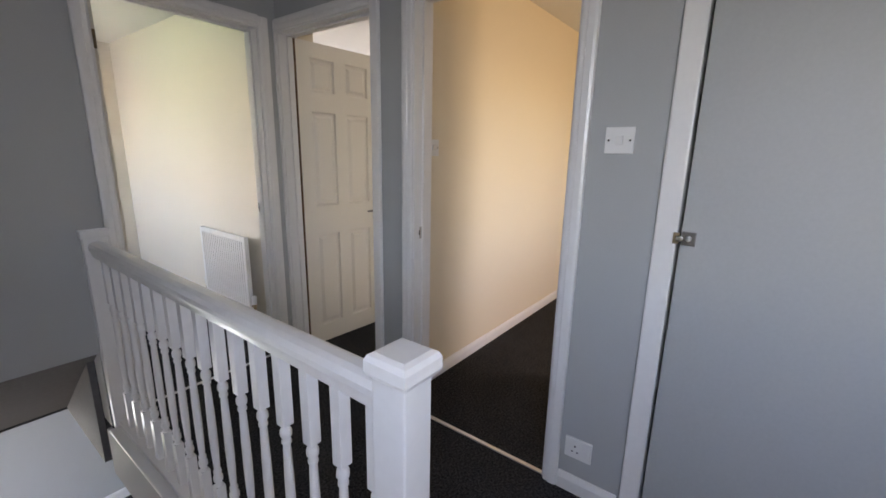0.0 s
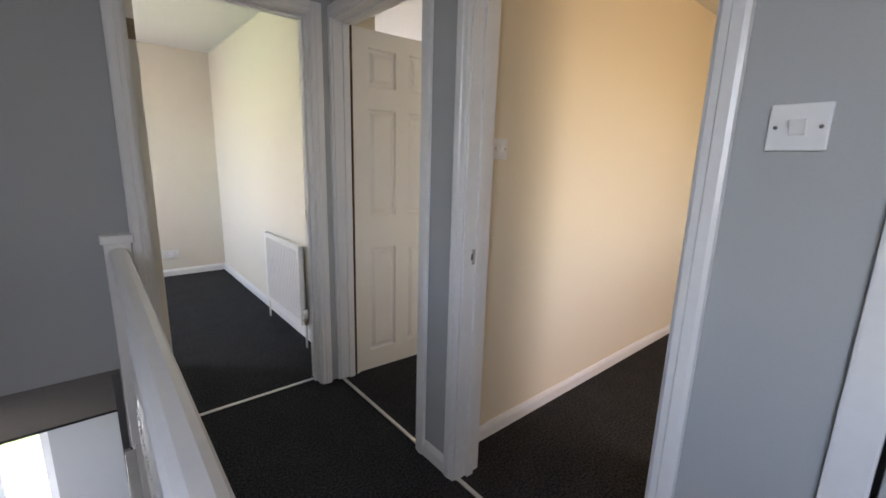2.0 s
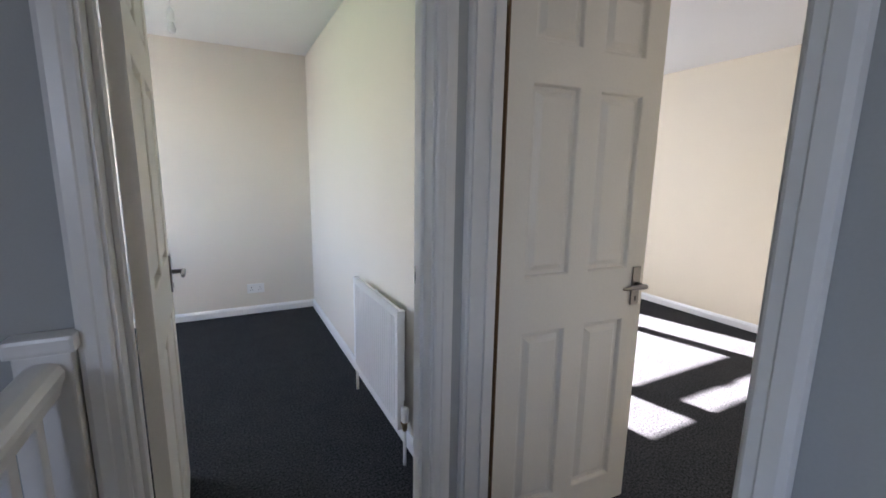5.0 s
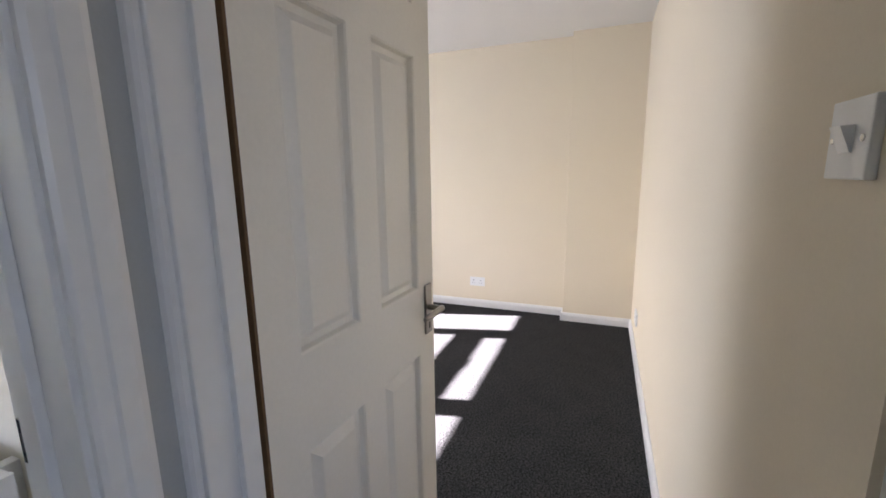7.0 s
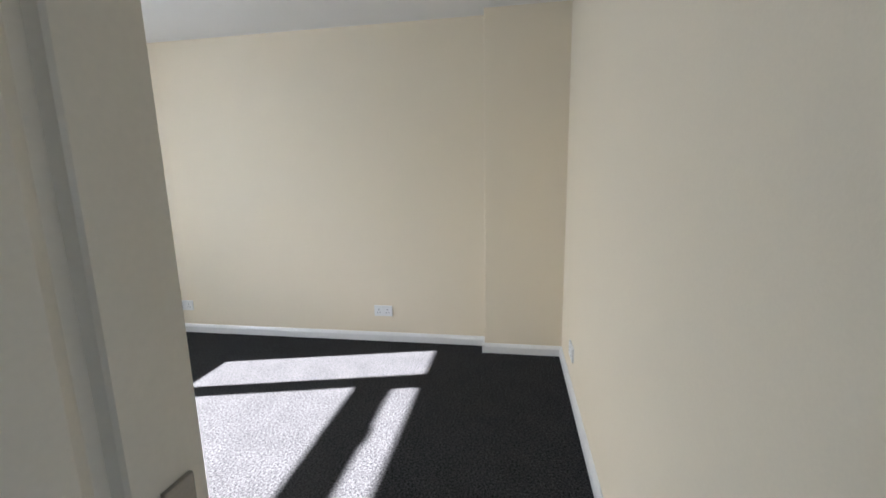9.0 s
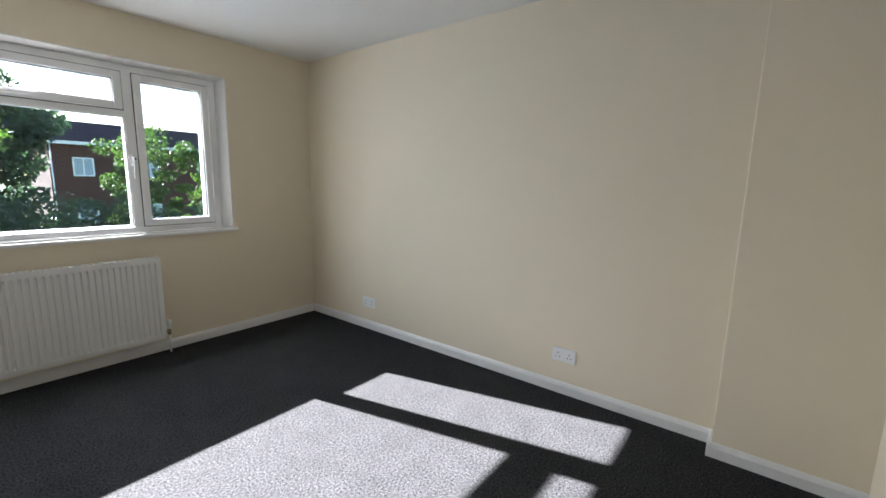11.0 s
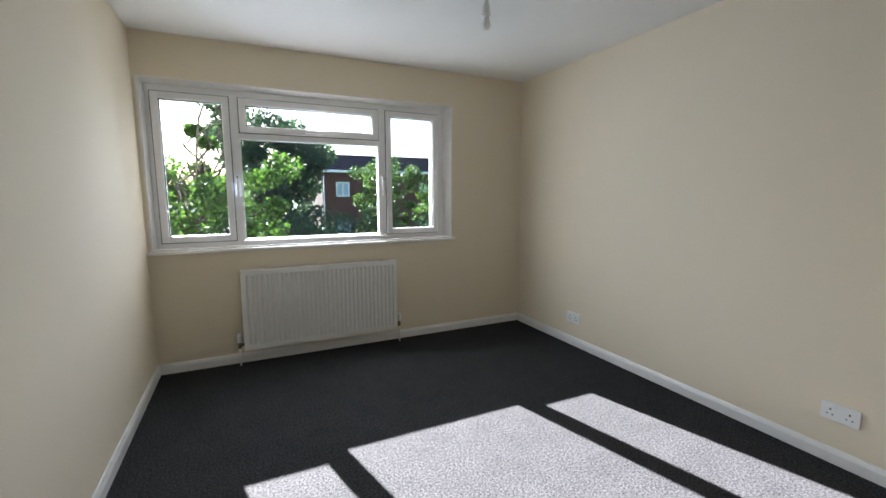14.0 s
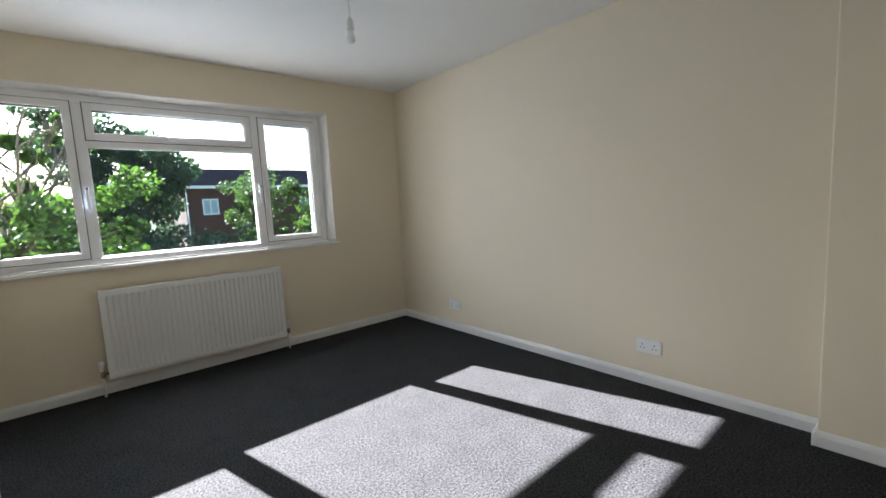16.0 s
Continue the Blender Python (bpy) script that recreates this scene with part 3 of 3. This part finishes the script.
plate("socket", SK + "landing wall by the cupboard", "socket", (0, -1.892, 0.20), -90, 0.105, "socket")
plate("socket", SK + "long bedroom wall", "socket", (XE, 0.628, 0.25), -90, 0.146, "socket")
plate("socket", "white plastic aerial and phone plate low on the bedroom wall", "socket", (XE, 2.40, 0.238), -90, 0.146, "socket")
plate("socket", SK + "bedroom wall near the pier", "socket", (2.75, YS, 0.26), 180, 0.146, "socket")
plate("socket", SK + "small bedroom end wall", "socket", (-0.45, R1Y, 0.24), 0, 0.146, "socket")
plate("socket", SK + "back bedroom wall", "socket", (2.75, R3N, 0.26), 0, 0.146, "socket")


def pendant(at, drop, label):
    x, y = at
    e = thing("pendant_light", label, "ceiling light", (x, y, CEIL))
    part("rose", lathe(bmesh.new(), [(0.040, 0.0), (0.040, -0.012), (0.030, -0.026), (0.012, -0.032)], seg=20), M_PLASTIC, e)
    part("flex", lathe(bmesh.new(), [(0.003, -0.03), (0.003, -drop + 0.13)], seg=8), M_PLASTIC, e)
    part("lamp_holder", lathe(bmesh.new(), [(0.006, -drop + 0.135), (0.015, -drop + 0.122), (0.019, -drop + 0.100), (0.019, -drop + 0.078), (0.021, -drop + 0.074), (0.019, -drop + 0.060)], seg=16), M_PLASTIC, e)
    part("bulb", lathe(bmesh.new(), [(0.011, -drop + 0.062), (0.012, -drop + 0.052), (0.018, -drop + 0.036), (0.021, -drop + 0.022), (0.017, -drop + 0.008), (0.006, -drop)], seg=16), M_BULB, e)


pendant((2.00, 1.59), 0.29, "bare bulb in a white lamp holder under the bedroom ceiling")
pendant((-0.85, 1.90), 0.29, "bare bulb in a white lamp holder in the small bedroom")


# ---- windows ----
def frame_rect(bm, x0, x1, z0, z1, t, y0, y1, bevel=0.004):
    for r in ((x0, x0 + t, z0, z1), (x1 - t, x1, z0, z1), (x0 + t, x1 - t, z0, z0 + t), (x0 + t, x1 - t, z1 - t, z1)):
        box(bm, r[0], r[1], y0, y1, r[2], r[3], bevel)
    return bm


W = thing("window_bedroom", "white uPVC bedroom window with two casements and a top light", "window", kind="structure")
WY = YN + 0.085
xa, xb, za, zb = 0.330, 2.574, 0.880, 2.034
part("window_frame", frame_rect(bmesh.new(), xa, xb, za, zb, 0.052, WY - 0.012, WY + 0.075), M_UPVC, W)
part("mullion", boxes((0.838, 0.898, WY - 0.012, WY + 0.075, za + 0.052, zb - 0.052), bevel=0.004), M_UPVC, W)
part("mullion", boxes((1.966, 2.026, WY - 0.012, WY + 0.075, za + 0.052, zb - 0.052), bevel=0.004), M_UPVC, W)
part("transom", boxes((0.898, 1.966, WY - 0.012, WY + 0.075, 1.694, 1.738), bevel=0.004), M_UPVC, W)
for nm, (a, b, c, d), t in (("casement", (0.362, 0.838, 0.937, 1.984), 0.046), ("casement", (2.028, 2.512, 0.937, 1.984), 0.046), ("top_light", (0.902, 1.962, 1.738, 1.984), 0.048)):
    k = part(nm, frame_rect(bmesh.new(), a, b, c, d, t, WY - 0.030, WY + 0.070, 0.005), M_UPVC, W)
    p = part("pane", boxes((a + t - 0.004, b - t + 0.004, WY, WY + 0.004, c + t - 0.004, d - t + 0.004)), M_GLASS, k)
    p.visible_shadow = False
    part("seal", frame_rect(bmesh.new(), a - 0.005, b + 0.005, c - 0.005, d + 0.005, 0.009, WY - 0.0145, WY - 0.008, 0), M_DARK, k)
    part("gasket", frame_rect(bmesh.new(), a + t - 0.001, b - t + 0.001, c + t - 0.001, d - t + 0.001, 0.005, WY - 0.012, WY + 0.01, 0), M_DARK, k)
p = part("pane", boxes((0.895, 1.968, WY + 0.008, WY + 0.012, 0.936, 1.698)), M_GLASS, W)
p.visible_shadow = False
part("bead", frame_rect(bmesh.new(), 0.898, 1.966, 0.940, 1.694, 0.008, WY - 0.006, WY + 0.02, 0.003), M_UPVC, W)
for x in (0.868, 1.996):
    hd = part("handle", boxes((x - 0.013, x + 0.013, WY - 0.034, WY - 0.012, 1.36, 1.44), bevel=0.004), M_UPVC, W, "white casement handle with dark lock")
    part("lever", boxes((x - 0.010, x + 0.010, WY - 0.052, WY - 0.034, 1.27, 1.42), bevel=0.006), M_UPVC, hd)
    part("lock", lathe(bmesh.new(), [(0.006, WY - 0.054), (0.006, WY - 0.051)], (x, 0, 1.41), 10, "y"), M_DARK, hd)
hd = part("handle", boxes((1.37, 1.45, WY - 0.050, WY - 0.026, 1.752, 1.776), bevel=0.004), M_UPVC, W, "white top light handle")
part("lever", boxes((1.38, 1.53, WY - 0.068, WY - 0.050, 1.754, 1.774), bevel=0.006), M_UPVC, hd)
part("window_sill", boxes((x0 - 0.02, x1 + 0.03, YN - 0.028, YN - 0.001, z0 - 0.022, z0), (x0 + 0.002, x1 - 0.002, YN - 0.001, WY + 0.05, z0 + 0.001, z0 + 0.012), bevel=0.004), M_GLOSS, W)
for nm, prof in (("reveal", ((x0 + 0.001, YN - 0.002), (x0 + 0.014, YN - 0.002), (xa + 0.002, WY), (xa + 0.002, YN + 0.25), (x0 + 0.001, YN + 0.25))),
                 ("reveal", ((x1 - 0.001, YN - 0.002), (x1 - 0.008, YN - 0.002), (xb - 0.002, WY), (xb - 0.002, YN + 0.25), (x1 - 0.001, YN + 0.25)))):
    part(nm, prism(bmesh.new(), prof, lambda u, v, k: Vector((u, v, z0 + 0.012 + k * (z1 - z0 - 0.014)))), M_GLOSS, W, "pale painted splayed window reveal")
part("reveal", prism(bmesh.new(), ((z1 - 0.001, YN - 0.001), (z1 - 0.006, YN - 0.001), (zb - 0.002, WY), (zb - 0.002, YN + 0.25), (z1 - 0.001, YN + 0.25)),
                     lambda u, v, k: Vector((x0 + 0.015 + k * (x1 - x0 - 0.024), v, u))), M_GLOSS, W, "pale painted window head")
HW = thing("window_hall", "white framed glazed panel beside the front door in the hall", "window", kind="structure")
part("window_frame", frame_rect(bmesh.new(), -2.35, -1.62, -2.6, -0.4, 0.06, 3.02, 3.08), M_UPVC, HW)
part("glazing_bar", boxes((-2.02, -1.97, 3.03, 3.07, -2.54, -0.46), bevel=0.004), M_UPVC, HW)
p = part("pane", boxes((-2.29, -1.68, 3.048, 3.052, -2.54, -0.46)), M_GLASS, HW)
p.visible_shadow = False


# ---- outside ----
structure("ground", boxes((-400, 400, YN + 0.3, 900, -3.0, -2.75)), M_GRASS, "grassy gardens outside the window", "ground")


def leaves(rng, clumps, n, size):
    """Many small leaf quads scattered in overlapping clumps."""
    vs, fs = [], []
    for k in range(n):
        cx, cy, cz, r, rz = clumps[int(rng.integers(len(clumps)))]
        d = rng.normal(size=3)
        d /= np.linalg.norm(d)
        rad = rng.random() ** 0.35
        c = np.array((cx, cy, cz)) + d * rad * np.array((r, r, rz))
        a, b = rng.normal(size=3), rng.normal(size=3)
        a /= np.linalg.norm(a)
        b -= a * a.dot(b)
        b /= np.linalg.norm(b)
        q = size * (0.6 + 0.8 * rng.random())
        i = len(vs)
        vs += [c - a * q, c + b * q * 0.5, c + a * q, c - b * q * 0.5]
        fs.append((i, i + 1, i + 2, i + 3))
    me = bpy.data.meshes.new("crown")
    me.from_pydata([tuple(v) for v in vs], [], fs)
    return me


def limb(bm, a, b, r0, r1, bend=0.15, rng=None, n=6):
    a, b = Vector(a), Vector(b)
    pts = [a.lerp(b, k / n) + Vector(rng.normal(size=3)) * bend * (b - a).length * 0.15 * (0 < k < n) for k in range(n + 1)]
    rings = []
    for k, p in enumerate(pts):
        d = (pts[min(k + 1, n)] - pts[max(k - 1, 0)]).normalized()
        u = d.orthogonal().normalized()
        v = d.cross(u)
        r = r0 + (r1 - r0) * k / n
        rings.append([bm.verts.new(p + (u * math.cos(q) + v * math.sin(q)) * r) for q in [j * math.pi / 3 for j in range(6)]])
    for p, q in zip(rings, rings[1:]):
        for j in range(6):
            bm.faces.new((p[j], p[(j + 1) % 6], q[(j + 1) % 6], q[j]))
    return pts


def tree(label, at, h, spread, mat, seed, n, size, low=0.3, bare=0, limbs=9):
    """A tapered trunk with limbs, and a crown of leaves in clumps round the limbs' ends."""
    rng = np.random.default_rng(seed)
    e = thing("tree", label, "tree", at, group="garden trees")
    bm = bmesh.new()
    limb(bm, (0, 0, -0.1), (0.1, 0, h * 0.8), 0.035 * h * 0.6, 0.02, 0.1, rng)
    clumps = []
    for k in range(limbs):
        z = h * (low + (0.75 - low) * k / limbs)
        a = k * 2.4 + rng.random()
        L = spread * (0.6 + 0.5 * rng.random())
        tip = (L * math.cos(a), L * math.sin(a), z + h * 0.12 + 0.35 * L * rng.random())
        limb(bm, (0, 0, z * 0.9), tip, 0.012 * h * 0.5, 0.012, 0.4, rng)
        for j in range(3):
            f = 0.45 + 0.3 * j
            clumps.append((tip[0] * f + rng.normal() * 0.2, tip[1] * f + rng.normal() * 0.2, z * (1 - f) + tip[2] * f, spread * (0.15 + 0.16 * rng.random()), spread * (0.10 + 0.12 * rng.random())))
    twigs = []
    for k in range(bare):
        a = k * 2.1 + rng.random()
        b0 = (0.2 * math.cos(a), 0.2 * math.sin(a), h * 0.55)
        reach = spread * (0.5 + 0.7 * rng.random())
        tip = (reach * math.cos(a), reach * math.sin(a), h * (0.95 + 0.35 * rng.random()))
        pts = limb(bm, b0, tip, 0.045, 0.012, 0.35, rng, 9)
        for j in range(3, 9):
            away = Vector((math.cos(a + rng.normal()), math.sin(a + rng.normal()), 0.7 + 0.5 * rng.random())) * (0.35 + 0.45 * rng.random())
            sub = limb(bm, pts[j], pts[j] + away, 0.018, 0.006, 0.35, rng, 5)
            for q in (2, 3, 4):
                end = sub[q] + Vector(rng.normal(size=3)) * 0.16 + Vector((0, 0, 0.14))
                limb(bm, sub[q], end, 0.008, 0.004, 0.3, rng, 3)
                twigs.append((end.x, end.y, end.z, 0.14, 0.10))
    if not bare:
        for k in range(5):
            clumps.append((rng.normal() * spread * 0.25, rng.normal() * spread * 0.25, h * (0.8 + 0.13 * rng.random()), spread * 0.36, spread * 0.3))
    part("trunk", bm, M_BARK, e)
    me = leaves(rng, clumps + twigs[::11], n, size)
    me.materials.append(mat)
    new("crown", me).parent = e
    return e


tree("leafy bright green tree with bare upper branches near the window", (-0.35, 9.6, -2.75), 5.3, 1.9, M_LEAF, 3, 15000, 0.075, 0.30, bare=10, limbs=20)
tree("tall dark green tree behind the garden", (1.85, 19.0, -2.75), 8.0, 2.5, M_LEAF2, 5, 22000, 0.10, 0.15, limbs=22)
tree("tall dark green tree behind the garden", (-5.0, 20.0, -2.75), 4.6, 3.4, M_LEAF2, 8, 16000, 0.11, 0.15, limbs=20)
tree("light green garden tree in front of a brick house", (6.1, 16.5, -2.75), 5.9, 1.4, M_LEAF3, 11, 7000, 0.07, 0.25, limbs=14)
tree("light green garden tree in front of a brick house", (8.2, 15.5, -2.75), 5.2, 1.4, M_LEAF, 13, 7000, 0.07, 0.2, limbs=14)
rng = np.random.default_rng(21)
me = leaves(rng, [(-8 + 0.42 * k, 14.5 + 0.3 * rng.normal(), -1.6 + 0.15 * rng.normal() + 1.3 * (k % 2), 0.8, 0.9 + 0.2 * rng.random()) for k in range(58)], 34000, 0.085)
me.materials.append(M_LEAF2)
tagged(new("hedge", me), "dense dark green hedge across the gardens", "hedge", kind="stuff")


def far_house(label, at, w):
    e = thing("house", label, "house", at)
    part("wall", boxes((0, w, 0, 7, 0, 6.0)), M_BRICK, e)
    bm = bmesh.new()
    prism(bm, ((-0.4, 5.98), (3.5, 7.55), (7.4, 5.98), (7.4, 5.88), (-0.4, 5.88)), lambda u, v, k: Vector((-0.3 + k * (w + 0.6), u, v)))
    part("roof", bm, M_SLATE, e)
    part("fascia_board", boxes((-0.3, w + 0.3, -0.44, -0.41, 5.8, 6.0)), M_UPVC, e)
    part("downpipe", lathe(bmesh.new(), [(0.04, 0), (0.04, 5.8)], (0.1, -0.06, 0), 8), M_UPVC, e)
    for x in np.arange(1.07, w - 1, 3.6):
        for z in (0.9, 3.9):
            wn = part("window", frame_rect(bmesh.new(), x, x + 1.06, z, z + 1.15, 0.08, -0.05, 0.02, 0), M_UPVC, e)
            part("pane", boxes((x + 0.08, x + 0.98, -0.02, -0.01, z + 0.08, z + 1.07)), M_PANE, wn)
            part("glazing_bar", boxes((x + 0.50, x + 0.56, -0.05, -0.02, z + 0.08, z + 1.07)), M_UPVC, wn)
    return e


far_house("two-storey red brick house with a dark tiled roof", (6.6, 34.0, -2.75), 30.0)
